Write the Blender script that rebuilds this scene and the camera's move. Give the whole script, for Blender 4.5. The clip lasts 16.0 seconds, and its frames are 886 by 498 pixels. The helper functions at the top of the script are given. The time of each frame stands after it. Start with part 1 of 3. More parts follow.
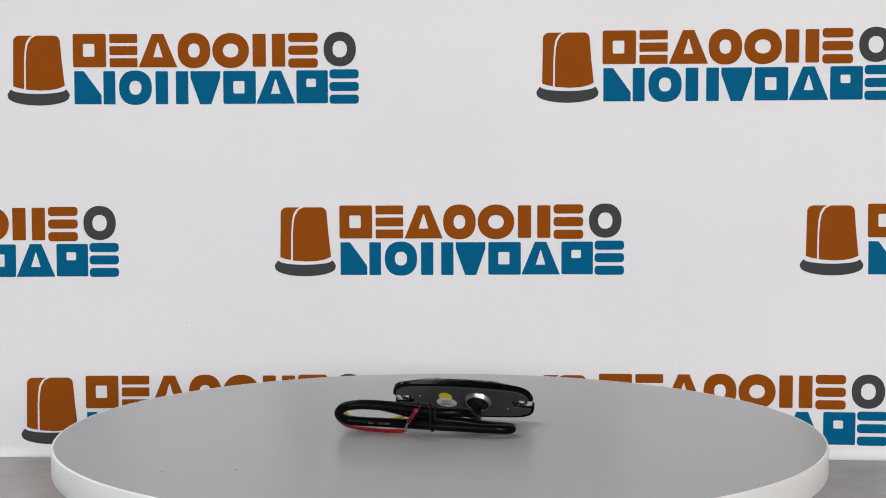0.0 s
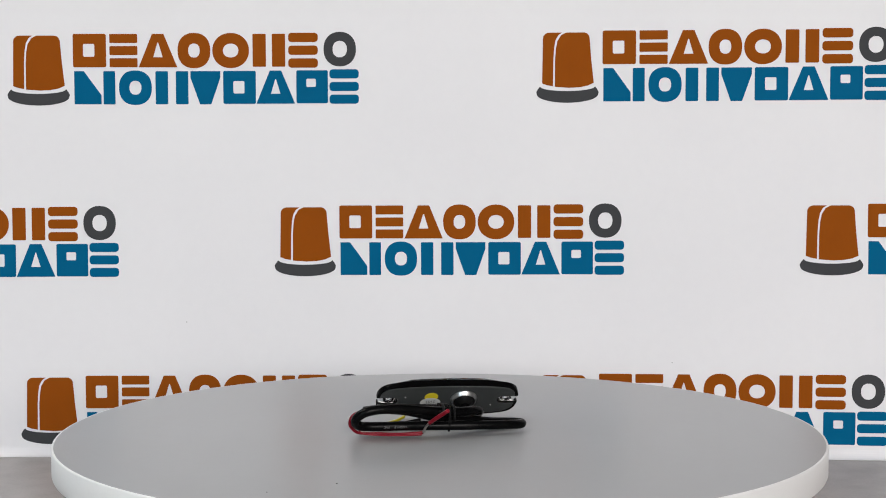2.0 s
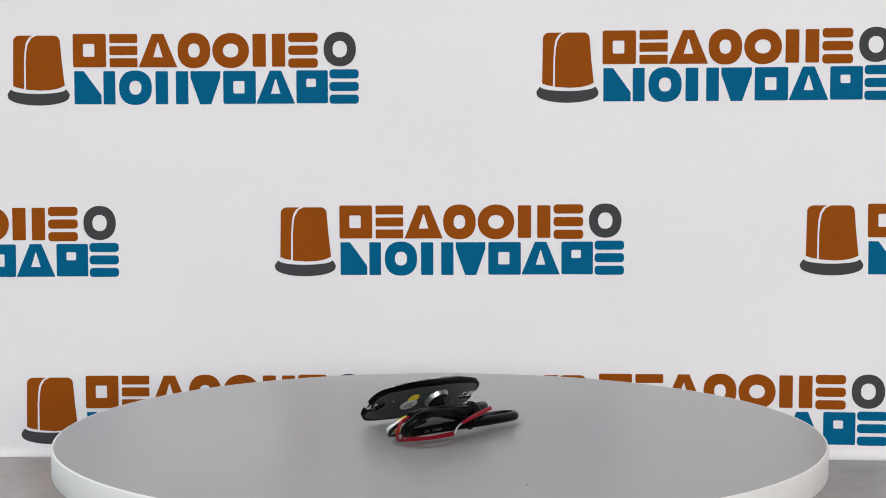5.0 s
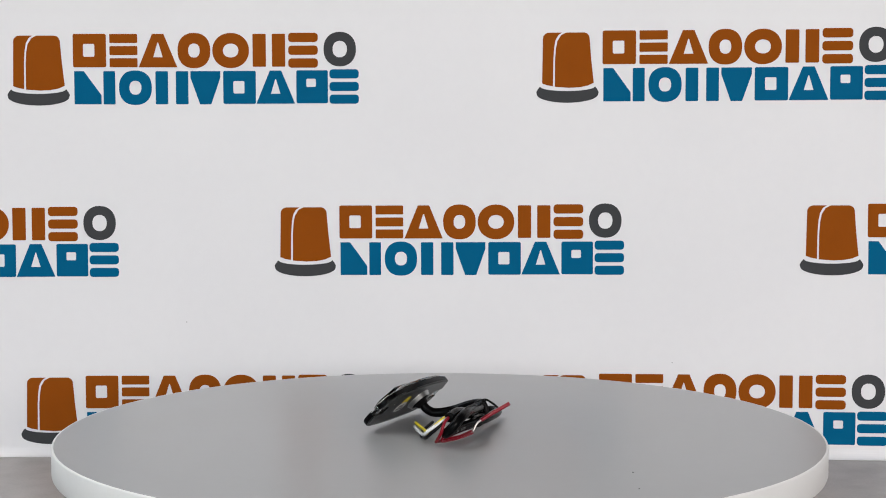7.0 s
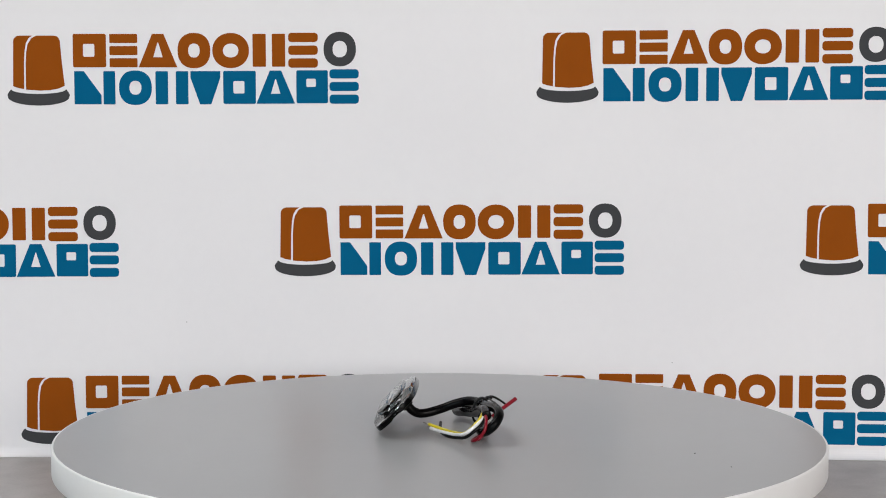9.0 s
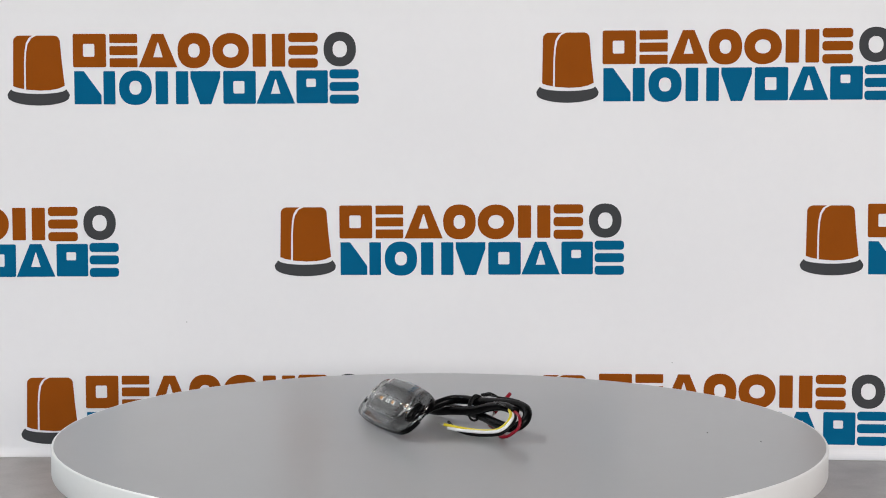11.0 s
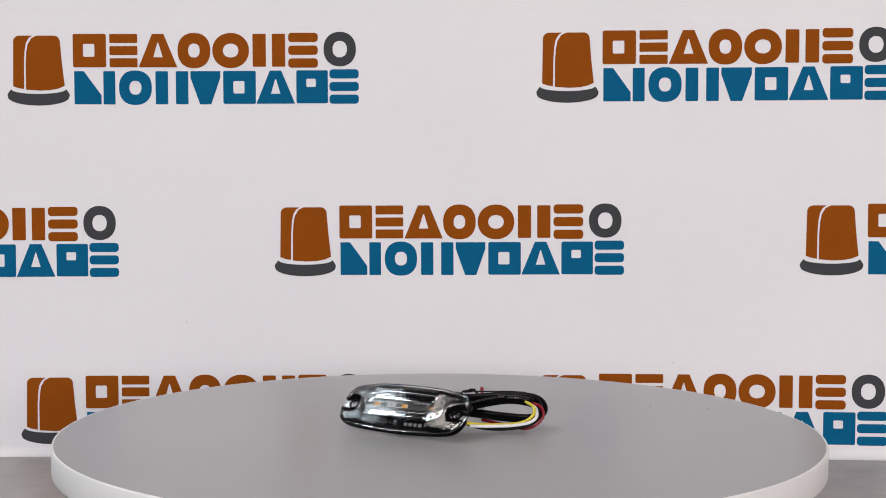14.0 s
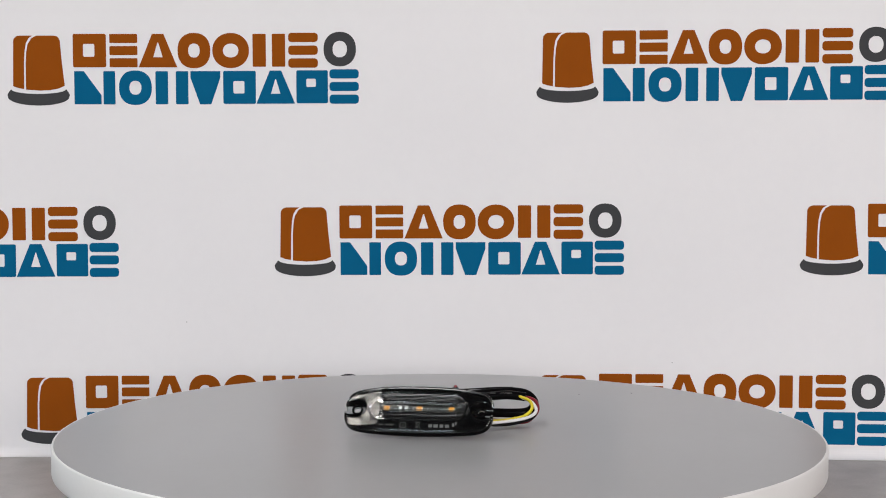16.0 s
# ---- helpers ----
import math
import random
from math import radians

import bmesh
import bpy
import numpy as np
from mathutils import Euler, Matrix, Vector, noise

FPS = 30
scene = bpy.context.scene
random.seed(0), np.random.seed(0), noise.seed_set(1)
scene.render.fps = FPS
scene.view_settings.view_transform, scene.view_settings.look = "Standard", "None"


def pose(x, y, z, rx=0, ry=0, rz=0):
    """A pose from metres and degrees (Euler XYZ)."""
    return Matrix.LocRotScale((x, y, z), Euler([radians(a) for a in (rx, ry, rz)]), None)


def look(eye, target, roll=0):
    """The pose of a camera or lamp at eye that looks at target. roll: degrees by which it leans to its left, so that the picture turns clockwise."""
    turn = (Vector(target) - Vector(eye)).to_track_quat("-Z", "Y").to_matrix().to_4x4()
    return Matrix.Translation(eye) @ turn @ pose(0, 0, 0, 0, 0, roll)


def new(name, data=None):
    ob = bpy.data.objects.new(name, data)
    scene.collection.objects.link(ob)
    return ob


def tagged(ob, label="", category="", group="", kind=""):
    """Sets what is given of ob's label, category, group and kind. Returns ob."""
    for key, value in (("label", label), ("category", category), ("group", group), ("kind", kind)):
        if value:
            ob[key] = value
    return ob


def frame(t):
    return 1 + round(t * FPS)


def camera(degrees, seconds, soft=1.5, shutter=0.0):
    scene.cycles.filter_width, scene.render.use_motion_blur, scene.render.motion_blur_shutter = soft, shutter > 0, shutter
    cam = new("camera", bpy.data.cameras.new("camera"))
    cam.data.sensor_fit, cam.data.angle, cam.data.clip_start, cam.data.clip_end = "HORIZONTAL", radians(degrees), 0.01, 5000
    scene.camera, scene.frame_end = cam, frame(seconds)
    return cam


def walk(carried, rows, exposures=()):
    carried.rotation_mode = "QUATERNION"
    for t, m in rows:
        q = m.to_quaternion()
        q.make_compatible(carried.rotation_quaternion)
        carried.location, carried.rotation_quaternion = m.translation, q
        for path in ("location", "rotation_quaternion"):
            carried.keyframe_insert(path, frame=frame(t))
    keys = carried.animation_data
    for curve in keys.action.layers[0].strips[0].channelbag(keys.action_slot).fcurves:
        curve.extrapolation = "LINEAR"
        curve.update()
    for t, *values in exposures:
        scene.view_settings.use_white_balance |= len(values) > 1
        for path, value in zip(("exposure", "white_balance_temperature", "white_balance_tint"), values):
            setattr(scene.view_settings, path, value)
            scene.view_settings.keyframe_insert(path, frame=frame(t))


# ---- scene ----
cam = camera(33.565, 16.0, soft=1.0)
EYE = (0.0, -0.77663, 0.1432)
PITCH, YAW = radians(-3.4905), radians(0.1285)
AIM = (EYE[0] + math.sin(YAW) * math.cos(PITCH), EYE[1] + math.cos(YAW) * math.cos(PITCH), EYE[2] + math.sin(PITCH))
walk(cam, [(0.0, look(EYE, AIM, -0.1003)), (16.0, look(EYE, AIM, -0.1003))], exposures=((0.0, 0.06, 6520, 9.8), (1.0, 0.06, 6560, 11.5), (2.0, 0.10, 6510, 9.8), (4.0, 0.10, 6510, 9.8), (9.0, 0.06, 6510, 9.8), (11.5, 0.08, 6510, 9.8), (13.3, 0.02, 6510, 10), (14.0, 0.00, 6650, 15), (14.6, 0.02, 6550, 11.5), (16.0, 0.02, 6600, 12)))

# turning of the platter: degrees at the start and degrees a second
TURN_0, TURN_RATE = -11.735, 11.57
WOBBLE = 0.14
TABLE_Z = -0.0816
FLOOR_Z = TABLE_Z - 0.75
CEILING_Z = 1.70

# ---- light ----
world = bpy.data.worlds.new("world")
scene.world = world
world.use_nodes = True
sky = world.node_tree.nodes.new("ShaderNodeTexSky")
sky.sky_type, sky.sun_disc = "NISHITA", False
sky.sun_elevation, sky.sun_rotation = radians(40), radians(200)
world.node_tree.links.new(sky.outputs["Color"], world.node_tree.nodes["Background"].inputs["Color"])
world.node_tree.nodes["Background"].inputs["Strength"].default_value = 0.1


def fill_light(name, place, target, width, height, watts, colour):
    data = bpy.data.lights.new(name, "AREA")
    data.shape, data.size, data.size_y, data.energy, data.color = "RECTANGLE", width, height, watts, colour
    ob = new(name, data)
    ob.matrix_world = look(place, target)
    return ob


ROOM_W, ROOM_E, ROOM_S, ROOM_N = -2.3, 2.1, -3.0, 1.7
# two unseen fill lamps, cool left and warm right, added to brighten the front
fill_light("window_light_left", (-1.15, ROOM_S - 0.02, 0.80), (-1.15, 0, 0.80), 1.4, 1.3, 27, (0.76, 0.905, 0.985))
fill_light("window_light_right", (1.0, ROOM_S - 0.02, 0.80), (1.0, 0, 0.80), 1.4, 1.3, 87, (1.0, 0.938, 0.905))


# ---- materials ----
def material(name, colour, rough=0.5, metal=0.0, second=None, scale=60.0, amount=0.5, bump=0.0, bump_scale=800.0,
             coat=0.0, transmission=0.0, ior=1.5, emission=None, power=0.0, specular=0.5, rough_spread=0.0):
    m = bpy.data.materials.new(name)
    m.use_nodes = True
    nodes, links = m.node_tree.nodes, m.node_tree.links
    b = nodes["Principled BSDF"]
    b.inputs["Base Color"].default_value = (*colour, 1)
    b.inputs["Roughness"].default_value = rough
    b.inputs["Metallic"].default_value = metal
    b.inputs["Coat Weight"].default_value = coat
    b.inputs["Transmission Weight"].default_value = transmission
    b.inputs["IOR"].default_value = ior
    b.inputs["Specular IOR Level"].default_value = specular
    if emission:
        b.inputs["Emission Color"].default_value = (*emission, 1)
        b.inputs["Emission Strength"].default_value = power
    coord = nodes.new("ShaderNodeTexCoord")
    if second:
        n1, n2 = nodes.new("ShaderNodeTexNoise"), nodes.new("ShaderNodeTexNoise")
        n1.inputs["Scale"].default_value, n2.inputs["Scale"].default_value = scale, scale * 14
        n1.inputs["Detail"].default_value = 5
        add = nodes.new("ShaderNodeMath")
        add.operation = "MULTIPLY_ADD"
        add.inputs[1].default_value = 0.4
        ramp = nodes.new("ShaderNodeMapRange")
        ramp.inputs["From Min"].default_value, ramp.inputs["From Max"].default_value = 0.5, 0.9
        ramp.inputs["To Max"].default_value = amount
        mix = nodes.new("ShaderNodeMix")
        mix.data_type = "RGBA"
        mix.inputs["A"].default_value, mix.inputs["B"].default_value = (*colour, 1), (*second, 1)
        for n in (n1, n2):
            links.new(coord.outputs["Object"], n.inputs["Vector"])
        links.new(n2.outputs["Fac"], add.inputs[0])
        links.new(n1.outputs["Fac"], add.inputs[2])
        links.new(add.outputs[0], ramp.inputs["Value"])
        links.new(ramp.outputs["Result"], mix.inputs["Factor"])
        links.new(mix.outputs["Result"], b.inputs["Base Color"])
        if rough_spread:
            rr = nodes.new("ShaderNodeMapRange")
            rr.inputs["From Min"].default_value, rr.inputs["From Max"].default_value = 0.4, 1.0
            rr.inputs["To Min"].default_value, rr.inputs["To Max"].default_value = rough - rough_spread, rough + rough_spread
            links.new(add.outputs[0], rr.inputs["Value"])
            links.new(rr.outputs["Result"], b.inputs["Roughness"])
    if bump:
        nb, bp = nodes.new("ShaderNodeTexNoise"), nodes.new("ShaderNodeBump")
        nb.inputs["Scale"].default_value = bump_scale
        nb.inputs["Detail"].default_value = 3
        bp.inputs["Strength"].default_value, bp.inputs["Distance"].default_value = bump, 0.0004
        links.new(coord.outputs["Object"], nb.inputs["Vector"])
        links.new(nb.outputs["Fac"], bp.inputs["Height"])
        links.new(bp.outputs["Normal"], b.inputs["Normal"])
    return m


M_VINYL = material("printed_vinyl", (0.745, 0.745, 0.765), 0.6, second=(0.715, 0.715, 0.738), scale=9, amount=0.7, bump=0.12, bump_scale=1500, specular=0.3)
M_ORANGE = material("orange_print", (0.262, 0.064, 0.004), 0.7, second=(0.238, 0.057, 0.0035), scale=40, bump=0.10, bump_scale=1500, specular=0.05)
M_BLUE = material("blue_print", (0.0, 0.105, 0.225), 0.7, second=(0.0, 0.095, 0.205), scale=40, bump=0.10, bump_scale=1500, specular=0.05)
M_CHARCOAL = material("charcoal_print", (0.050, 0.052, 0.056), 0.7, second=(0.056, 0.058, 0.062), scale=40, bump=0.10, bump_scale=1500, specular=0.05)
M_LAMINATE = material("platter_laminate", (0.325, 0.325, 0.332), 0.28, second=(0.305, 0.303, 0.305), scale=11, amount=0.6)
M_EDGE = material("platter_edge_band", (0.80, 0.80, 0.79), 0.38, second=(0.76, 0.755, 0.74), scale=30, amount=0.5, bump=0.05)
M_BASE = material("turntable_base_plastic", (0.70, 0.70, 0.70), 0.45, second=(0.64, 0.64, 0.64), scale=25)
M_TABLE = material("table_laminate", (0.37, 0.35, 0.345), 0.42, second=(0.29, 0.27, 0.265), scale=38, amount=1.0, bump=0.15, bump_scale=900)
M_STEEL = material("grey_steel", (0.35, 0.35, 0.36), 0.4, metal=1.0, second=(0.3, 0.3, 0.31))
# unseen walls and ceiling, kept near black so the lens and gloss reflect little
M_PAINT = material("wall_paint", (0.085, 0.084, 0.083), 0.7, second=(0.076, 0.075, 0.074), scale=3, bump=0.1, bump_scale=200)
M_CEIL = material("ceiling_paint", (0.045, 0.045, 0.046), 0.8, second=(0.038, 0.038, 0.04), scale=3)
M_FLOOR = material("floor_vinyl", (0.12, 0.11, 0.10), 0.5, second=(0.10, 0.09, 0.082), scale=5, bump=0.1)
M_FRAME = material("window_frame_paint", (0.75, 0.75, 0.74), 0.4, second=(0.72, 0.72, 0.70))
M_COOL = material("cool_diffuser", (0.8, 0.8, 0.8), 0.5, emission=(0.78, 0.92, 1.0), power=15)
M_WARM = material("warm_diffuser", (0.8, 0.8, 0.8), 0.5, emission=(1.0, 0.94, 0.87), power=11.5)
M_BLACK = material("gloss_black_plastic", (0.0015, 0.0015, 0.0017), 0.15, second=(0.004, 0.004, 0.004), scale=200, specular=0.05)
M_PLATE = material("grey_back_plate", (0.042, 0.046, 0.046), 0.28, second=(0.034, 0.037, 0.037), scale=120, bump=0.06, bump_scale=3000, specular=0.3)
M_CLEAR = material("clear_lens", (0.70, 0.725, 0.73), 0.02, transmission=1.0, ior=1.38)
M_PCB = material("black_circuit_board", (0.012, 0.013, 0.013), 0.35, second=(0.02, 0.021, 0.021), scale=300, amount=0.6)
M_AMBER = material("amber_led_phosphor", (0.85, 0.36, 0.02), 0.35, second=(0.75, 0.27, 0.015), scale=900)
M_CHIP = material("tinned_chip", (0.75, 0.75, 0.74), 0.3, second=(0.6, 0.6, 0.6), scale=900)
M_CHROME = material("turned_aluminium", (0.54, 0.54, 0.53), 0.36, metal=1.0, second=(0.5, 0.5, 0.5), scale=400, bump=0.05)
M_RUBBER = material("black_rubber", (0.003, 0.003, 0.003), 0.38, second=(0.013, 0.013, 0.013), scale=200, specular=0.1)
M_PVC = material("black_cable_sheath", (0.0015, 0.0015, 0.0017), 0.23, second=(0.004, 0.004, 0.0042), scale=150, amount=0.8, bump=0.06, bump_scale=900, rough_spread=0.05, specular=0.065)
M_TIE = material("black_twist_tie", (0.004, 0.004, 0.004), 0.42, second=(0.008, 0.008, 0.008), scale=300, specular=0.12)
M_RED = material("red_wire", (0.21, 0.004, 0.014), 0.33, second=(0.17, 0.003, 0.011), scale=200, specular=0.3)
M_WHITE = material("white_wire", (0.72, 0.73, 0.73), 0.35, second=(0.62, 0.62, 0.62), scale=200)
M_YELLOW = material("yellow_wire", (0.62, 0.52, 0.02), 0.35, second=(0.52, 0.42, 0.015), scale=200)
M_BLACKW = material("black_wire", (0.004, 0.004, 0.0043), 0.33, second=(0.007, 0.007, 0.007), scale=200, specular=0.1)
M_TIN = material("bare_tinned_copper", (0.55, 0.54, 0.52), 0.3, metal=1.0, second=(0.42, 0.40, 0.38), scale=500)
M_STICK_Y = material("yellow_sticker", (0.62, 0.50, 0.015), 0.45, second=(0.56, 0.44, 0.012), scale=300)
M_STICK_W = material("silver_white_sticker", (0.50, 0.51, 0.50), 0.40, second=(0.52, 0.53, 0.52), scale=300)
M_INK = material("dark_ink", (0.03, 0.03, 0.035), 0.5)
M_MARK = material("pale_moulded_mark", (0.09, 0.094, 0.094), 0.5, second=(0.065, 0.065, 0.065), scale=600)
M_FAINT = material("faint_cable_print", (0.085, 0.085, 0.085), 0.5)


# ---- mesh helpers ----
def mesh_from(name, verts, faces, mat, smooth=True):
    me = bpy.data.meshes.new(name)
    me.from_pydata([tuple(v) for v in verts], [], faces)
    me.materials.append(mat)
    bm = bmesh.new()
    bm.from_mesh(me)
    bmesh.ops.recalc_face_normals(bm, faces=bm.faces)
    bm.to_mesh(me)
    bm.free()
    if smooth:
        for p in me.polygons:
            p.use_smooth = True
    me.validate()
    return me


def under(name, me, parent, m=None, label=""):
    ob = new(name, me)
    ob.parent = parent
    if m is not None:
        ob.matrix_basis = m
    return tagged(ob, label=label)


def part(name, bm, mat, parent, m=None, label="", smooth=False):
    me = bpy.data.meshes.new(name)
    bmesh.ops.recalc_face_normals(bm, faces=bm.faces)
    bm.to_mesh(me)
    bm.free()
    me.materials.append(mat)
    for p in me.polygons:
        p.use_smooth = smooth
    return under(name, me, parent, m, label)


def box(x0, x1, y0, y1, z0, z1, bevel=0.0):
    bm = bmesh.new()
    bmesh.ops.create_cube(bm, size=1.0)
    for v in bm.verts:
        v.co = Vector(((x0 + x1) / 2 + v.co.x * (x1 - x0), (y0 + y1) / 2 + v.co.y * (y1 - y0), (z0 + z1) / 2 + v.co.z * (z1 - z0)))
    if bevel:
        bmesh.ops.bevel(bm, geom=list(bm.edges), offset=bevel, segments=2, affect="EDGES", profile=0.5)
    return bm


def lathe(profile, n=128):
    """A closed solid of revolution about z from (radius, height) pairs; radius 0 ends close it."""
    verts, faces, rings = [], [], []
    for r, z in profile:
        if r < 1e-9:
            rings.append([len(verts)])
            verts.append((0, 0, z))
        else:
            rings.append(list(range(len(verts), len(verts) + n)))
            verts += [(r * math.cos(2 * math.pi * i / n), r * math.sin(2 * math.pi * i / n), z) for i in range(n)]
    for a, b in zip(rings, rings[1:]):
        for i in range(n):
            j = (i + 1) % n
            if len(a) == 1:
                faces.append((a[0], b[i], b[j]))
            elif len(b) == 1:
                faces.append((a[i], a[j], b[0]))
            else:
                faces.append((a[i], a[j], b[j], b[i]))
    return verts, faces


def loops(rings, cap_first=True, cap_last=True):
    """Faces between closed rings of equal count."""
    n = len(rings[0])
    verts = [p for r in rings for p in r]
    faces = [(k * n + i, k * n + (i + 1) % n, (k + 1) * n + (i + 1) % n, (k + 1) * n + i) for k in range(len(rings) - 1) for i in range(n)]
    if cap_first:
        faces.append(tuple(range(n)))
    if cap_last:
        faces.append(tuple(range((len(rings) - 1) * n, len(rings) * n)))
    return verts, faces


def spline(points, step=6):
    pts = [Vector(p) for p in points]
    pts = [pts[0] * 2 - pts[1]] + pts + [pts[-1] * 2 - pts[-2]]
    out = []
    for i in range(1, len(pts) - 2):
        a, b, c, d = pts[i - 1:i + 3]
        for k in range(step):
            t = k / step
            out.append(0.5 * ((2 * b) + (c - a) * t + (2 * a - 5 * b + 4 * c - d) * t * t + (3 * b - a - 3 * c + d) * t ** 3))
    out.append(pts[-2])
    return out


def tube(points, radius, sides=16, step=6, wobble=0.0):
    """A round tube with softened ends along a smooth curve; points in millimetres."""
    path = [p / 1000 for p in spline(points, step)]
    radius /= 1000
    tangents = [(path[min(i + 1, len(path) - 1)] - path[max(i - 1, 0)]).normalized() for i in range(len(path))]
    side = tangents[0].orthogonal().normalized()
    rings = []
    for i, (p, t) in enumerate(zip(path, tangents)):
        side = (side - t * side.dot(t)).normalized()
        other = t.cross(side)
        r = radius * (1 + wobble * noise.noise(p * 120))
        if i in (0, len(path) - 1):
            sign = -1 if i == 0 else 1
            ring_in = [p + (side * math.cos(2 * math.pi * k / sides) + other * math.sin(2 * math.pi * k / sides)) * r * 0.86 + t * sign * radius * 0.1 for k in range(sides)]
            ring = [p + (side * math.cos(2 * math.pi * k / sides) + other * math.sin(2 * math.pi * k / sides)) * r for k in range(sides)]
            rings += [ring_in, ring] if i == 0 else [ring, ring_in]
        else:
            rings.append([p + (side * math.cos(2 * math.pi * k / sides) + other * math.sin(2 * math.pi * k / sides)) * r for k in range(sides)])
    return loops(rings)


def lettering(name, body, size, mat, parent, m, label=""):
    cu = bpy.data.curves.new(name, "FONT")
    cu.body, cu.size, cu.align_x, cu.align_y, cu.extrude = body, size, "CENTER", "CENTER", 0.00003
    ob = bpy.data.objects.new(name, cu)
    scene.collection.objects.link(ob)
    bpy.context.view_layer.update()
    me = bpy.data.meshes.new_from_object(ob.evaluated_get(bpy.context.evaluated_depsgraph_get()))
    bpy.data.objects.remove(ob)
    bpy.data.curves.remove(cu)
    me.materials.clear()
    me.materials.append(mat)
    return under(name, me, parent, m, label)


def cut(me, cutters, mat):
    """The mesh less the cutters' volumes."""
    ob = new("cutting", me)
    tools = []
    for c in cutters:
        tool = new("cutting_tool", c)
        mod = ob.modifiers.new("cut", "BOOLEAN")
        mod.operation, mod.object, mod.solver = "DIFFERENCE", tool, "EXACT"
        tools.append(tool)
    bpy.context.view_layer.update()
    out = bpy.data.meshes.new_from_object(ob.evaluated_get(bpy.context.evaluated_depsgraph_get()))
    for o in [ob] + tools:
        bpy.data.objects.remove(o)
    out.materials.clear()
    out.materials.append(mat)
    for p in out.polygons:
        p.material_index = 0
    return out


# ---- the room ----
def room():
    def slab(name, label, mat, *dims):
        ob = part(name, box(*dims), mat, None)
        tagged(ob, label, "room shell", kind="structure")
    t = 0.12
    slab("floor", "dark vinyl floor of the room", M_FLOOR, ROOM_W - t, ROOM_E + t, ROOM_S - t, ROOM_N + t, FLOOR_Z - t, FLOOR_Z)
    slab("ceiling", "plain dark-painted ceiling of the room", M_CEIL, ROOM_W - t, ROOM_E + t, ROOM_S - t, ROOM_N + t, CEILING_Z, CEILING_Z + t)
    slab("wall_north", "plain dark-painted wall behind the backdrop", M_PAINT, ROOM_W, ROOM_E, ROOM_N, ROOM_N + t, FLOOR_Z, CEILING_Z)
    slab("wall_west", "plain dark-painted side wall", M_PAINT, ROOM_W - t, ROOM_W, ROOM_S - t, ROOM_N + t, FLOOR_Z, CEILING_Z)
    slab("wall_east", "plain dark-painted side wall", M_PAINT, ROOM_E, ROOM_E + t, ROOM_S - t, ROOM_N + t, FLOOR_Z, CEILING_Z)
    # unseen south wall with two openings added for the front fill lamps
    wins = ((-1.85, -0.45), (0.30, 1.70))
    z0, z1 = 0.15, 1.45
    slab("wall_south", "painted wall below the added windows", M_PAINT, ROOM_W, ROOM_E, ROOM_S - t, ROOM_S, FLOOR_Z, z0)
    slab("wall_south_head", "painted wall above the added windows", M_PAINT, ROOM_W, ROOM_E, ROOM_S - t, ROOM_S, z1, CEILING_Z)
    for a, b in ((ROOM_W, wins[0][0]), (wins[0][1], wins[1][0]), (wins[1][1], ROOM_E)):
        slab("wall_south_pier", "painted wall pier beside an added window", M_PAINT, a, b, ROOM_S - t, ROOM_S, z0, z1)
    for k, (a, b) in enumerate(wins):
        win = tagged(new("window_%d" % (k + 1)), "unseen white-framed window added around a front fill lamp", "window", kind="structure")
        win.location = ((a + b) / 2, ROOM_S, z0)
        w, h = (b - a) / 2, z1 - z0
        part("window_sill", box(-w - 0.04, w + 0.04, 0.002, 0.10, -0.03, 0.0, 0.004), M_FRAME, win)
        for x0, x1, c0, c1 in ((-w, -w + 0.05, 0, h), (w - 0.05, w, 0, h), (-w + 0.05, w - 0.05, 0, 0.05), (-w + 0.05, w - 0.05, h - 0.05, h)):
            part("window_frame", box(x0, x1, -0.012, 0.03, c0, c1, 0.003), M_FRAME, win)
    for mat, x, y, turn, w, d, label in ((M_COOL, -1.52, 0.40, 34, 0.40, 0.24, "cool white ceiling light panel"),
                                         (M_WARM, -0.87, -0.25, 59, 0.48, 0.18, "warm white ceiling light panel")):
        lamp = tagged(new("ceiling_light"), label, "ceiling light", group="ceiling light panels")
        lamp.matrix_basis = pose(x, y, CEILING_Z, 0, 0, turn)
        part("diffuser", box(-w, w, -d, d, -0.020, -0.012, 0.001), mat, lamp)
        for a in ((-w - 0.02, w + 0.02, -d - 0.02, -d), (-w - 0.02, w + 0.02, d, d + 0.02), (-w - 0.02, -w, -d, d), (w, w + 0.02, -d, d)):
            part("frame", box(*a, -0.025, 0.0, 0.002), M_FRAME, lamp)


def work_table():
    top = tagged(new("table"), "grey laminate table under the turntable", "table")
    top.location = (0, 0, TABLE_Z)
    part("tabletop", box(-0.95, 0.95, -0.42, 0.42, -0.03, 0, 0.004), M_TABLE, top)
    for x in (-0.88, 0.88):
        for y in (-0.36, 0.36):
            part("leg", box(x - 0.025, x + 0.025, y - 0.025, y + 0.025, FLOOR_Z - TABLE_Z, -0.03, 0.004), M_STEEL, top)


# ---- printed backdrop ----
def arc(cx, cz, rx, rz, a0, a1, n=10):
    return [(cx + rx * math.cos(radians(a0 + (a1 - a0) * i / n)), cz + rz * math.sin(radians(a0 + (a1 - a0) * i / n))) for i in range(n + 1)]


def rounded(x0, z1, x1, z0, r=0.7):
    return (arc(x0 + r, z0 + r, r, r, 180, 270, 3) + arc(x1 - r, z0 + r, r, r, 270, 360, 3)
            + arc(x1 - r, z1 - r, r, r, 0, 90, 3) + arc(x0 + r, z1 - r, r, r, 90, 180, 3))


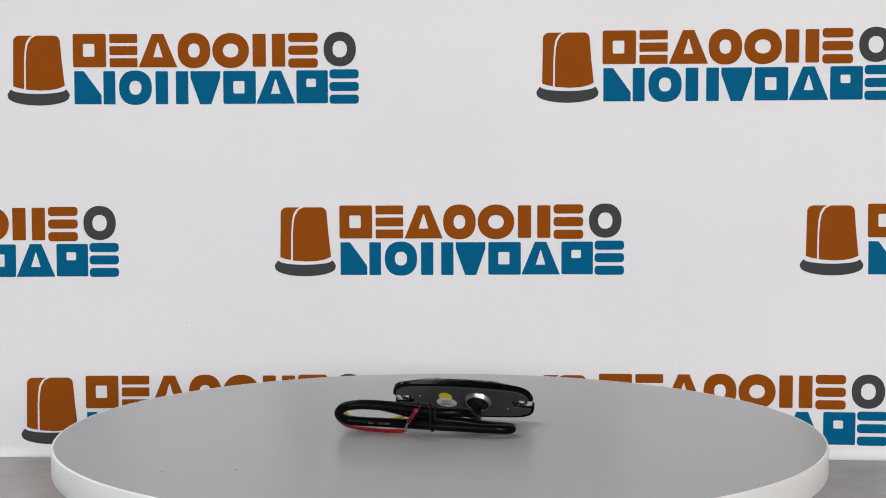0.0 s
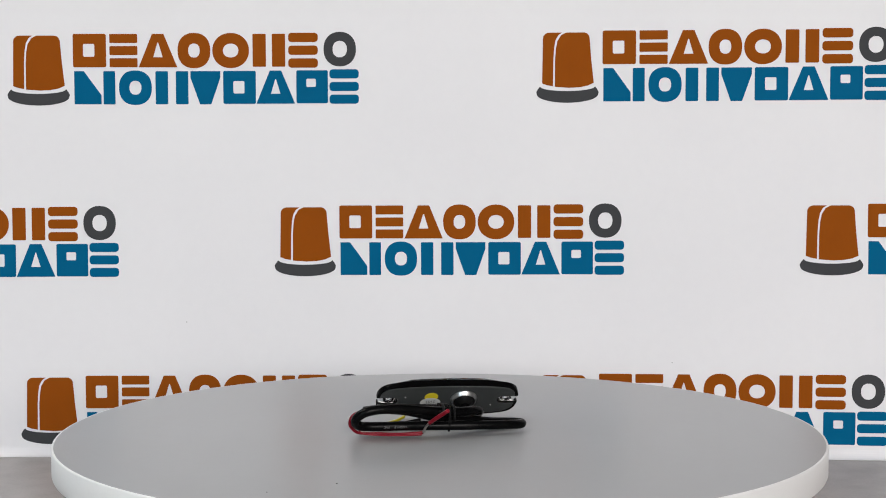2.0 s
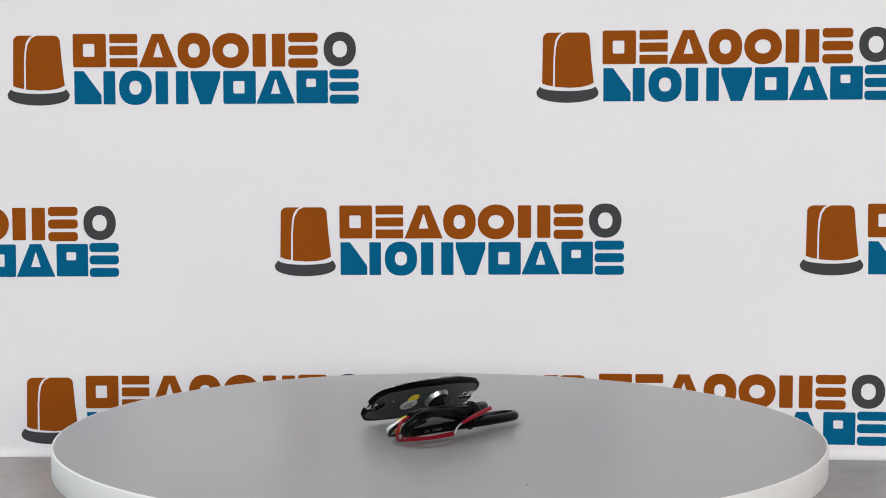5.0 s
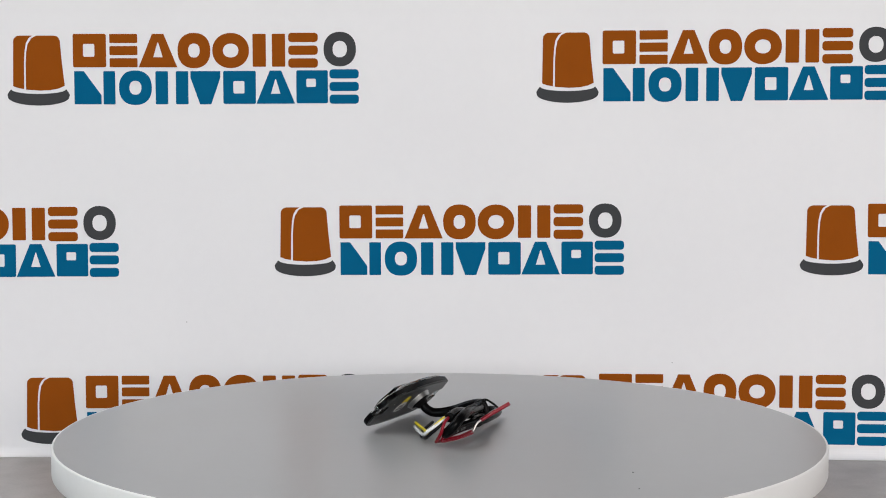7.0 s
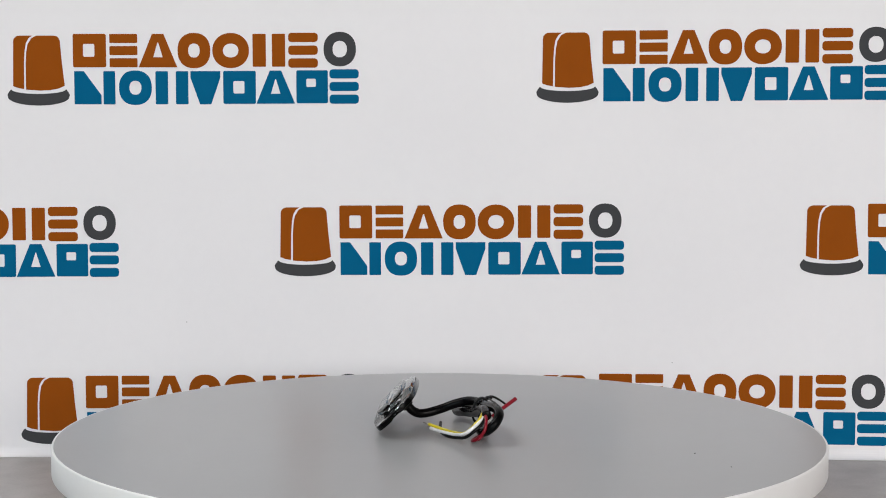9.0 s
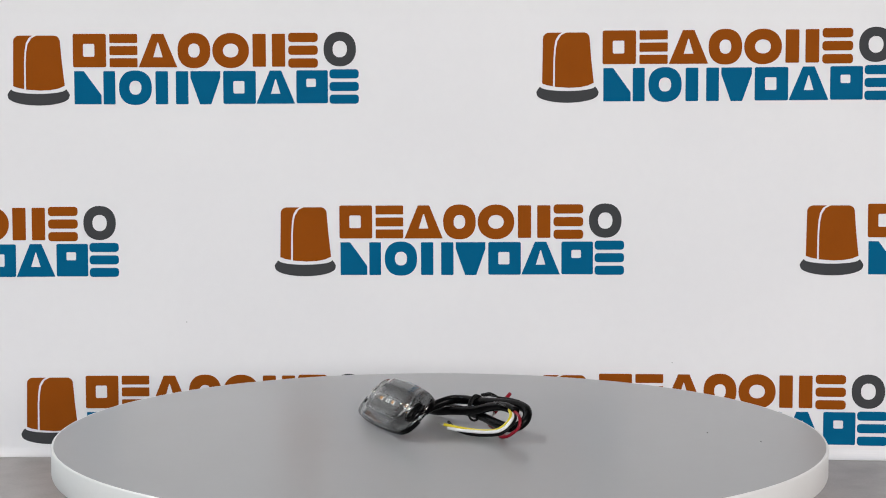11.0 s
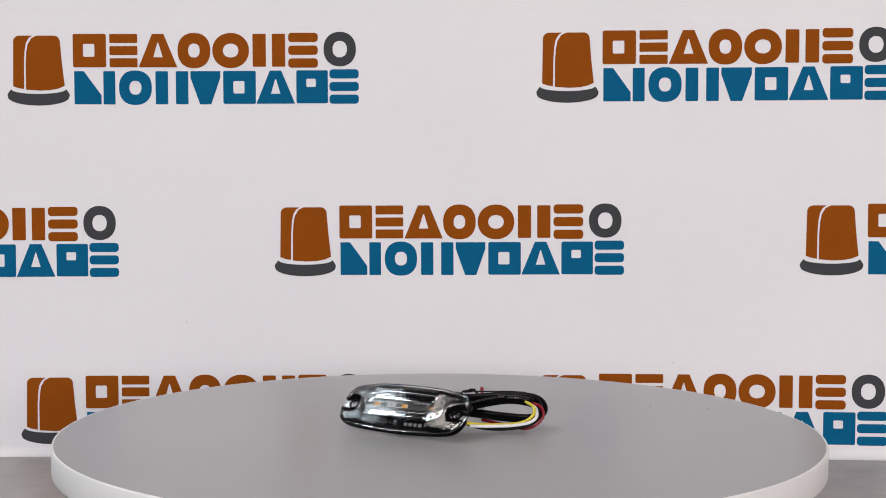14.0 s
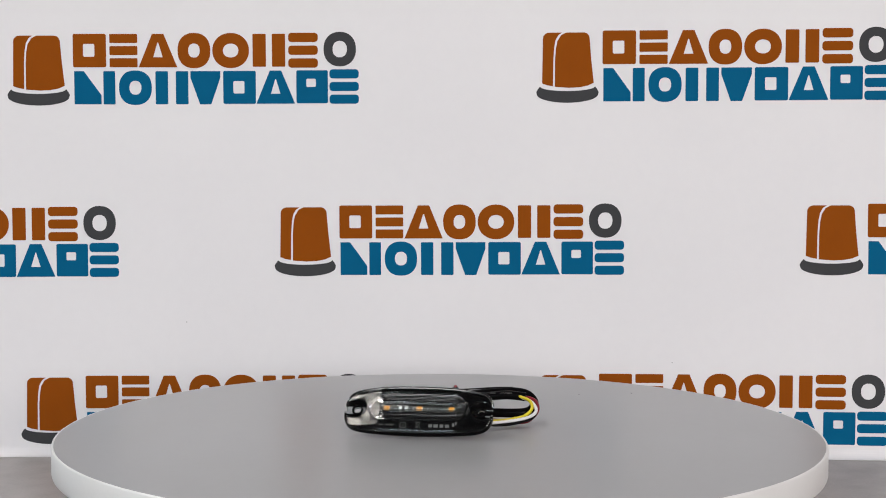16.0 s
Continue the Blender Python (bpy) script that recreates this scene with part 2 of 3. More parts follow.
def bulged(x0, z1, x1, z0, p=2.7, n=36):
    out = []
    for i in range(n):
        a = 2 * math.pi * i / n
        c, s = math.cos(a), math.sin(a)
        out.append(((x0 + x1) / 2 + (x1 - x0) / 2 * math.copysign(abs(c) ** (2 / p), c), (z0 + z1) / 2 + (z1 - z0) / 2 * math.copysign(abs(s) ** (2 / p), s)))
    return out


def sheet_y(x):
    """Depth of the hung sheet, which bows towards the viewer at its sides."""
    return 0.33094 - 0.02977 * x - 0.08431 * x * x


def backdrop():
    back = tagged(new("backdrop"), "white printed backdrop with repeated orange and blue logos", "backdrop", kind="structure")
    cols = [-0.85 + 1.7 * i / 68 for i in range(69)]
    # forward curve added at the sheet's foot to shape a soft shade above the table
    shade_curl = [(-0.007 * (1 - math.cos(radians(a))), TABLE_Z + 0.0075 - 0.007 * math.sin(radians(a))) for a in range(0, 91, 15)]
    side = [(0.0, 0.80)] + shade_curl + [(d + 0.0004, z - 0.0004) for d, z in shade_curl[::-1]] + [(0.003, TABLE_Z + 0.0075), (0.003, 0.80)]
    rings = [[Vector((x, sheet_y(x) + d, z)) for d, z in side] for x in cols]
    under("panel", mesh_from("panel", *loops(rings), M_VINYL, smooth=False), back)

    def flat(name, islands, mat, x, z, lean, parent):
        """One printed shape; an island is an outline, or an outline and a hole of equal count."""
        verts, faces = [], []
        for island in islands:
            rims = island if isinstance(island, tuple) else (island,)
            n = len(rims[0])
            at = len(verts)
            for rim in rims:
                pts = [(x + (a - b * lean) * 0.99449 / 1000, z + (b + a * lean) * 0.99449 / 1000) for a, b in rim]
                verts += [(a, sheet_y(a) - 0.00025, b) for a, b in pts] + [(a, sheet_y(a) + 0.0008, b) for a, b in pts]
            around = [(i, (i + 1) % n) for i in range(n)]
            if len(rims) == 1:
                faces += [tuple(at + i for i in range(n)), tuple(at + n + i for i in range(n))]
                faces += [(at + i, at + k, at + n + k, at + n + i) for i, k in around]
            else:
                for p, q in ((0, n), (2 * n, 3 * n), (0, 2 * n), (n, 3 * n)):
                    faces += [(at + p + i, at + p + k, at + q + k, at + q + i) for i, k in around]
        return under(name, mesh_from(name, verts, faces, mat, smooth=False), parent)

    def ring(x0, z1, x1, z0, p, w):
        return [(bulged(x0, z1, x1, z0, p), bulged(x0 + w, z1 - w, x1 - w, z0 + w, p))]

    def window(x0, z1, x1, z0, hx0, hz1, hx1, hz0):
        return [(rounded(x0, z1, x1, z0, 1.2), rounded(hx0, hz1, hx1, hz0, 1.0))]

    def bars_across(x0, z1, x1, z0, gap=2.3, r=0.7):
        h = (z1 - z0 - 2 * gap) / 3
        return [rounded(x0, z1 - k * (h + gap), x1, z1 - k * (h + gap) - h, r) for k in range(3)]

    def bars_upright(x0, z1, x1, z0, w):
        return [rounded(x0, z1, x0 + w, z0), rounded(x1 - w, z1, x1, z0)]

    def wedge(x0, z0, x1, z1, w=4.3):
        c, d = (x0 + x1) / 2, (z1 - z0) * 0.3
        return [([(x0, z0), (x1, z0), (c + w, z1), (c - w, z1)], [(c - 3.6, z0 + d), (c + 3.6, z0 + d), (c + 0.3, z1 - 6.5), (c - 0.3, z1 - 6.5)])]

    foot = [(-48.2, -42.0)] + [(-27.6 + 20.6 * math.cos(radians(a)), -42.0 - 3.4 * math.sin(radians(a))) for a in range(160, 19, -10)] + [(-6.8, -42.0)] \
        + [(-5.2, -44.2), (-4.2, -46.2), (-4.6, -47.8)] + [(-27.6 + 23.0 * math.cos(radians(a)), -47.8 - 6.4 * math.sin(radians(a))) for a in range(10, 171, 10)] + [(-50.6, -47.8), (-51.0, -46.2), (-50.0, -44.2)]
    strip = [(-46.6, -39.6)] + [(-46.0, -6.0)] + arc(-41.4, -6.0, 4.6, 4.3, 180, 90, 5) + [(-31.6, -1.7), (-34.5, -3.6), (-36.6, -7.5), (-37.6, -13.0), (-38.2, -22.0), (-38.4, -41.8), (-42.8, -41.0)]
    dome = [(-37.0, -42.2), (-36.9, -22.0), (-36.3, -14.0), (-35.2, -8.2), (-32.4, -3.6), (-28.6, -1.7)] + arc(-15.4, -6.1, 4.3, 4.4, 90, 8, 5) + [(-9.8, -22), (-7.9, -39.4), (-12.5, -41.4), (-18.5, -42.6), (-26.5, -43.0)]
    blocks = [(window(-1.4, -0.4, 23.5, -25.5, 6.2, -8.0, 14.8, -17.6), M_ORANGE), (bars_across(26.1, -0.5, 47.1, -25.5), M_ORANGE),
              (wedge(48.0, -25.6, 77.1, -0.5), M_ORANGE), (ring(77.4, 0.2, 102.1, -26.3, 2.3, 8.0), M_ORANGE),
              (ring(103.6, 0.1, 131.3, -26.3, 2.1, 8.0), M_ORANGE), (bars_upright(134.0, -0.6, 158.6, -25.3, 10.0), M_ORANGE),
              (bars_across(160.9, 0.1, 183.3, -26.1, 2.6, 2.4), M_ORANGE), (ring(187.6, 0.7, 212.1, -25.2, 2.2, 6.8), M_CHARCOAL),
              ([[(-0.7, -53.3), (19.6, -53.3), (19.6, -46.5), (6.6, -28.4), (-0.7, -28.4)]], M_BLUE), ([rounded(21.2, -28.4, 30.1, -53.4)], M_BLUE),
              (ring(32.9, -27.9, 57.6, -53.9, 2.3, 7.8), M_BLUE), (bars_upright(60.5, -28.5, 85.2, -53.4, 9.4), M_BLUE),
              ([[(86.9, -28.5), (86.9, -33.5), (94.0, -53.5), (102.4, -53.5), (109.4, -33.5), (109.4, -28.5)]], M_BLUE),
              (window(111.6, -28.4, 136.2, -53.2, 119.2, -36.0, 127.6, -45.4), M_BLUE), (wedge(136.6, -53.1, 165.8, -28.2), M_BLUE),
              (window(166.9, -28.1, 190.7, -52.9, 174.4, -34.4, 181.6, -40.6), M_BLUE), (bars_across(191.9, -27.4, 214.1, -53.3, 2.6, 2.4), M_BLUE)]
    for x, z, r in ((-0.1921, 0.0204, 0.00035), (0.1750, -0.0101, 0.00035)):
        dot = [(1000 * r * math.cos(a * math.pi / 4), 1000 * r * math.sin(a * math.pi / 4)) for a in range(8)]
        flat("speck", [dot], M_CHARCOAL, x, z, 0.0, back)
    places = ((-0.27348, 0.23802, 0.0005), (0.12315, 0.23928, 0.0010), (-0.45566, 0.10808, -0.0011), (-0.07438, 0.10899, 0.0016),
              (0.31948, 0.11026, -0.0005), (-0.26802, -0.02008, 0.0), (0.12166, -0.01829, -0.0014))
    for x, z, lean in places:
        # the lowest row is printed with its foot closer to the dome
        logo = flat("logo", [[(a, b + (1.2 if z < -0.015 else 0.0)) for a, b in foot]], M_CHARCOAL, x, z, lean, back)
        flat("dome", [dome], M_ORANGE, x, z, lean, logo)
        flat("dome_strip", [strip], M_ORANGE, x, z, lean, logo)
        for pts, mat in blocks:
            flat("block", pts, mat, x, z, lean, logo)


# ---- turntable ----
def turntable():
    table = tagged(new("turntable"), "white motorised turntable with a grey-white round platter", "turntable")
    table.location = (0, 0, TABLE_Z)
    h = -TABLE_Z
    v, f = lathe([(0, 0), (0.118, 0), (0.120, 0.002), (0.120, h - 0.026), (0.117, h - 0.022), (0.06, h - 0.022), (0.06, h - 0.0135), (0, h - 0.0135)])
    under("base", mesh_from("base", v, f, M_BASE, smooth=False), table)
    v, f = lathe([(0, h - 0.0147), (0.1998, h - 0.0147), (0.2004, h - 0.0143), (0.2007, h - 0.0136), (0.2007, h - 0.0009), (0.2005, h - 0.0003), (0.2001, h - 0.00005), (0.1997, h - 0.00005), (0.1996, h - 0.0008), (0, h - 0.0008)], 256)
    platter = under("platter", mesh_from("platter", v, f, M_EDGE, smooth=False), table, label="white round platter with edge band")
    for p in platter.data.polygons:
        p.use_smooth = abs(p.normal.z) < 0.9
    v, f = lathe([(0.196, h - 0.0006), (0.1993, h - 0.0006), (0.1995, h - 0.0003), (0.1994, h), (0.12, h), (0.05, h), (0, h)], 256)
    under("top_laminate", mesh_from("top_laminate", v, f, M_LAMINATE, smooth=False), platter, label="grey-white satin laminate top")
    for x, y, r in ((-0.0713, -0.1217, 0.00045), (-0.1030, -0.1320, 0.0004)):
        v, f = lathe([(0, h), (r, h), (r * 0.7, h + 0.0002), (0, h + 0.00025)], 10)
        under("speck", mesh_from("speck", [(a + x, b + y, c) for a, b, c in v], f, M_CHARCOAL), platter)
    return platter


# ---- warning light ----
LAMP_U = Vector((0.99817898, -0.05979907, -0.00792376))
LAMP_W = Vector((-0.03701878, -0.71097687, 0.70224035))
LAMP_N = Vector((0.04762693, 0.70066823, 0.71189585))
LAMP_AT = Vector((0.00841, 0.02138, 0.01147))
LAMP = Matrix(((LAMP_U.x, -LAMP_W.x, LAMP_N.x, LAMP_AT.x), (LAMP_U.y, -LAMP_W.y, LAMP_N.y, LAMP_AT.y), (LAMP_U.z, -LAMP_W.z, LAMP_N.z, LAMP_AT.z), (0, 0, 0, 1)))
MM = 0.001


def outline(a, b, z, count=144, p=12.0, q=2.6):
    out = []
    for i in range(count):
        t = 2 * math.pi * i / count
        c, s = math.cos(t), math.sin(t)
        g = abs(c) ** 0.385
        out.append(Vector((a * math.copysign(g, c), b * math.copysign((1 - 0.19 * g * g) * max(0.0, 1 - g ** p) ** (1 / q), s), z)) * MM)
    return out


def stadium(half, r, z, count=144):
    out = []
    for i in range(count):
        t = 2 * math.pi * i / count
        c, s = math.cos(t), math.sin(t)
        x = r * c + math.copysign(half, c) * min(1.0, abs(c) * 4)
        out.append(Vector((x, r * s, z)) * MM)
    return out


def droop(rings):
    """Lets the front of the body and the lens fall away to the ends and, there, to both sides."""
    for ring in rings:
        for p in ring:
            d = max(0.0, abs(p.x) - 0.0195)
            fall = 0.3 * p.x * p.x + 0.07 * d * min(1.0, d / 0.004) + 10.0 * d * abs(p.y)
            p.z -= min(0.0021, fall) * min(1.0, max(0.0, p.z - 2.0 * MM) / (3.4 * MM))
    return rings


def rod(x, y, z0, z1, r, n=32):
    v, f = lathe([(0, z0 * MM), (r * MM, z0 * MM), (r * MM, z1 * MM), (0, z1 * MM)], n)
    return [(a + x * MM, b + y * MM, c) for a, b, c in v], f


def bowl(x, z0, more, n=48):
    """A rounded bowl to cut with, its floor at z0."""
    v, f = lathe([(r * MM, z * MM) for r, z in ((0, z0), (1.8 + more, z0), (3.6 + more, z0 + 0.3), (5.2 + more, z0 + 0.85), (6.4 + more, z0 + 1.6), (7.2 + more, z0 + 2.6), (7.5 + more, 9), (0, 9))], n)
    return [(a + x * MM, b, c) for a, b, c in v], f


def slab_mesh(x0, x1, y0, y1, z0, z1):
    bm = box(x0 * MM, x1 * MM, y0 * MM, y1 * MM, z0 * MM, z1 * MM)
    me = bpy.data.meshes.new("slab")
    bm.to_mesh(me)
    bm.free()
    return me


A, B = 39.2, 14.7


def warning_light():
    light = tagged(new("warning_light"), "small clear-lens three-led warning light with bundled black cable on the turntable", "warning light")
    def slots(x, w):
        return [slab_mesh(x, 44, -w, w, -3, 6), slab_mesh(-44, -x, -w, w, -3, 6)] + [mesh_from("c", *rod(s * x, 0, -3, 6, w * 1.005), M_BLACK) for s in (-1, 1)]

    # back plate, set into the black body
    me = mesh_from("back_plate", *loops([outline(A - 1.9, B - 1.9, -0.35), outline(A - 1.7, B - 1.7, -0.15), outline(A - 1.7, B - 1.7, 0.9)]), M_PLATE, smooth=False)
    under("back_plate", cut(me, slots(31.0, 3.5), M_PLATE), light, LAMP, "flat dark grey back plate")
    # black body: rim, shoulder under the lens and the recess for the circuit strip
    me = mesh_from("body", *loops(droop([outline(A - 1.0, B - 1.0, 0.0), outline(A - 0.1, B - 0.1, 0.0), outline(A, B, 0.3), outline(A, B, 3.0), outline(A - 1.4, B - 1.3, 3.05), outline(A - 1.5, B - 1.4, 3.3),
                                   outline(A - 2.6, B - 2.3, 3.9), outline(A - 5.2, B - 4.2, 4.2), stadium(17.5, 8.2, 4.2), stadium(17.5, 7.7, 2.4)])), M_BLACK, smooth=False)
    bores = [mesh_from("c", *bowl(s * 34.0, 1.4, 0.3), M_BLACK) for s in (-1, 1)]
    me = cut(me, slots(30.8, 2.6) + bores, M_BLACK)
    for p in me.polygons:
        p.use_smooth = True
    under("body", me, light, LAMP, "glossy black plastic body")
    me.set_sharp_from_angle(angle=radians(28))
    # circuit strip, leds and chips, seen through the lens
    z = 2.45
    part("circuit_board", box(-25 * MM, 25 * MM, -3.0 * MM, 0.8 * MM, z * MM, (z + 0.4) * MM, 0.0001), M_PCB, light, LAMP)
    z += 0.4
    for u in (-17.4, -0.4, 16.8):
        led = part("led", box((u - 1.7) * MM, (u + 1.7) * MM, -2.0 * MM, 0.0 * MM, z * MM, (z + 0.6) * MM, 0.00015), M_CHIP, light, LAMP, "amber led chip")
        part("emitter", box((u - 1.45) * MM, (u + 1.45) * MM, -1.8 * MM, -0.2 * MM, (z + 0.6) * MM, (z + 0.8) * MM, 0.0001), M_AMBER, led)
    for u in (9.6, 6.4):
        part("resistor", box((u - 0.8) * MM, (u + 0.8) * MM, -2.3 * MM, 0.1 * MM, z * MM, (z + 0.5) * MM, 0.0001), M_CHIP, light, LAMP)
    # clear lens with concentric ribs
    rings = [stadium(17.5, 0.25, 6.4), stadium(17.5, 1.0, 6.25), stadium(17.5, 1.8, 5.7), stadium(17.5, 4.5, 5.55), stadium(17.5, 7.6, 5.7), stadium(17.5, 8.2, 4.6), outline(A - 5.0, B - 3.9, 4.4), outline(A - 2.4, B - 2.1, 4.1), outline(A - 1.3, B - 1.2, 3.4), outline(A - 1.2, B - 1.1, 3.1)]
    rings += [outline(A - 0.15, B - 0.15, 3.1), outline(A - 0.1, B - 0.1, 3.3), outline(A - 0.4, B - 0.3, 4.1), outline(A - 1.2, B - 0.9, 4.75), outline(A - 2.8, B - 2.0, 5.1), outline(A - 5.2, B - 3.6, 5.4), outline(A - 8.0, B - 4.5, 5.6)]
    rings += [stadium(17.5, 9.1, 5.7), stadium(17.5, 8.9, 6.8)]
    r = 8.75
    while r > 2.9:
        rings += [stadium(17.5, r, 6.72), stadium(17.5, r - 0.10, 7.12), stadium(17.5, r - 0.40, 7.14), stadium(17.5, r - 0.70, 7.12), stadium(17.5, r - 0.80, 6.72)]
        r -= 0.92
    rings += [stadium(17.5, 2.1, 6.5), stadium(17.5, 1.5, 7.0), stadium(17.5, 0.8, 7.25), stadium(17.5, 0.25, 7.3)]
    me = mesh_from("lens", *loops(droop(rings)), M_CLEAR)
    holes = [mesh_from("c", *rod(s * 32.6, 0, -1, 9, 1.9), M_CLEAR) for s in (-1, 1)] + [mesh_from("c", *bowl(s * 34.0, 1.8, 0.0), M_CLEAR) for s in (-1, 1)] \
        + [slab_mesh(33, 44, -1.7, 1.7, 2.3, 9), slab_mesh(-44, -33, -1.7, 1.7, 2.3, 9)]
    me = cut(me, holes, M_CLEAR)
    for p in me.polygons:
        p.use_smooth = True
    lens = under("lens", me, light, LAMP, "clear ribbed polycarbonate lens")
    lens.visible_shadow = False
    me.set_sharp_from_angle(angle=radians(24))
    # clear tabs round the two screw holes
    for s in (-1, 1):
        me = mesh_from("screw_tab", *loops([[Vector((s * x, y, z)) * MM for x, y in ((29.4, -2.3), (38.4, -2.3), (38.4, 2.3), (29.4, 2.3))] for z in (0.3, 1.35)]), M_CLEAR, smooth=False)
        tab = under("screw_tab", cut(me, [mesh_from("c", *rod(s * 32.6, 0, -1, 5, 1.7), M_CLEAR)], M_CLEAR), light, LAMP, "clear moulded screw tab")
        tab.visible_shadow = False
        v, f = lathe([(1.9 * MM, 1.4 * MM), (3.1 * MM, 1.4 * MM), (3.0 * MM, 2.2 * MM), (2.6 * MM, 2.5 * MM), (2.1 * MM, 2.3 * MM), (1.9 * MM, 1.4 * MM)], 40)
        under("screw_boss", mesh_from("screw_boss", v, f, M_BLACK), light, LAMP @ pose(s * 32.5 * MM, 0, 0), "glossy black screw boss")
    # small marks on the lower shoulder of the lens
    def on_lens(u, v=11.3):
        return LAMP @ pose(u * MM, v * MM, 5.30 * MM - 0.3 * (u * MM) ** 2) @ pose(0, 0, 0, -9)

    for u, w in ((-16.6, 1.0), (-13.7, 0.9), (-10.7, 1.15), (-7.9, 0.95)):
        part("mark", box(-w * MM, w * MM, -0.9 * MM, 0.9 * MM, 0, 0.05 * MM), M_MARK, light, on_lens(u), "pale printed mark")
    for u, v, w in ((-19.6, 10.4, 0.5), (-20.9, 9.4, 0.4)):
        part("mark", box(-w * MM, w * MM, -0.9 * MM, 0.9 * MM, 0, 0.05 * MM), M_MARK, light, on_lens(u, v), "pale printed mark")
    lettering("mark", "UK\nCA", 1.9 * MM, M_MARK, light, on_lens(-1.2, 11.0), "pale printed mark")
    lettering("mark", "E", 1.6 * MM, M_MARK, light, on_lens(6.4), "pale printed mark")
    v, f = lathe([(1.5 * MM, 0), (1.75 * MM, 0), (1.75 * MM, 0.05 * MM), (1.5 * MM, 0.05 * MM), (1.5 * MM, 0)], 32)
    under("mark_ring", mesh_from("mark_ring", v, f, M_MARK), light, on_lens(6.4))
    lettering("mark", "10R-06 11951", 1.5 * MM, M_MARK, light, on_lens(15.4, 11.1), "pale printed approval number")
    # back: gland, stickers, rivet dots
    v, f = lathe([(0, 0), (7.4 * MM, 0), (7.4 * MM, 0.35 * MM), (7.0 * MM, 0.7 * MM), (6.6 * MM, 2.1 * MM), (6.4 * MM, 2.4 * MM), (6.1 * MM, 2.4 * MM), (6.0 * MM, 1.4 * MM), (0, 1.4 * MM)], 48)
    down = LAMP @ pose(8.9 * MM, -1.4 * MM, -0.35 * MM, 180)
    gland = under("cable_gland", mesh_from("cable_gland", v, f, M_CHROME), light, down, "turned metal cable gland")
    v, f = lathe([(0, 1.3 * MM), (5.95 * MM, 1.3 * MM), (5.85 * MM, 2.2 * MM), (3.8 * MM, 2.8 * MM), (3.1 * MM, 4.7 * MM), (0, 4.9 * MM)], 32)
    under("rubber_seal", mesh_from("rubber_seal", v, f, M_RUBBER), gland)
    v, f = lathe([(0, 0), (3.7 * MM, 0), (3.65 * MM, 0.06 * MM), (0, 0.07 * MM)], 40)
    under("sticker", mesh_from("sticker", v, f, M_STICK_Y, smooth=False), light, LAMP @ pose(-9.2 * MM, -3.6 * MM, -0.36 * MM, 180), "round yellow sticker")
    v = [(x * 5.7 / 3.7, y * 4.1 / 3.7, zz) for x, y, zz in v]
    white = under("sticker", mesh_from("sticker", v, f, M_STICK_W, smooth=False), light, LAMP @ pose(-9.4 * MM, 1.5 * MM, -0.45 * MM, 180), "oval white sticker with a date code")
    lettering("date_code", "PASS04", 2.3 * MM, M_INK, white, pose(0, 0.0 * MM, 0.10 * MM, 0, 0, 180) @ pose(0, 1.35 * MM, 0))
    lettering("date_code", "2303", 2.7 * MM, M_INK, white, pose(0, 0, 0.10 * MM, 0, 0, 180) @ pose(0, -1.0 * MM, 0))
    for u, w in ((-23.5, -3.5), (24.5, 4.8)):
        v, f = lathe([(0, 0), (0.4 * MM, 0), (0.35 * MM, 0.1 * MM), (0, 0.12 * MM)], 16)
        under("pin", mesh_from("pin", v, f, M_CHIP), light, LAMP @ pose(u * MM, w * MM, -0.34 * MM, 180))
    # cable: out of the gland, over to the far loop, along the platter, round the near fold and back to its cut end
    path = [(17.1, 16.4, 8.9), (17.3, 14.2, 6.6), (18.2, 10.5, 4.9), (19.2, 5.0, 5.3), (19.6, -2.0, 7.3), (19.2, -9.0, 9.9), (17.2, -15.4, 11.7), (11.5, -20.0, 12.3), (2.0, -22.6, 12.6), (-8, -23.6, 13.6), (-18, -25.0, 14.8), (-29, -26.6, 15.8),
            (-38, -27.8, 16.0), (-45.0, -27.8, 14.6), (-48.8, -25.4, 11.0), (-47.4, -21.6, 7.4), (-41.5, -19.2, 5.9), (-26, -19.6, 5.7), (-10, -21.8, 5.7), (6, -23.0, 5.5), (22, -22.4, 5.0), (34, -20.8, 4.5),
            (39.2, -18.4, 4.1), (41.0, -15.2, 4.0), (39.0, -12.0, 3.9), (33.5, -10.4, 3.9), (25, -11.2, 4.5), (15, -13.8, 6.2), (5, -16.6, 7.5), (-6, -18.8, 9.4), (-16, -20.2, 12.2), (-26, -21.0, 14.4), (-35, -21.4, 15.2), (-44.2, -21.6, 14.4)]
    cable = under("cable", mesh_from("cable", *tube(path, 2.45, wobble=0.03), M_PVC), light, label="black round cable sheath folded in a bundle")
    lettering("cable_print", "H05VV-F     PVC", 1.75 * MM, M_FAINT, cable, pose(-28 * MM, -22.2 * MM, 5.7 * MM, 90, 180, -3), "faint grey cable print")
    lettering("cable_print", "H05VV-F     PVC", 1.75 * MM, M_FAINT, cable, pose(-31 * MM, -19.3 * MM, 16.65 * MM, -52, 0, 3) , "faint grey cable print")
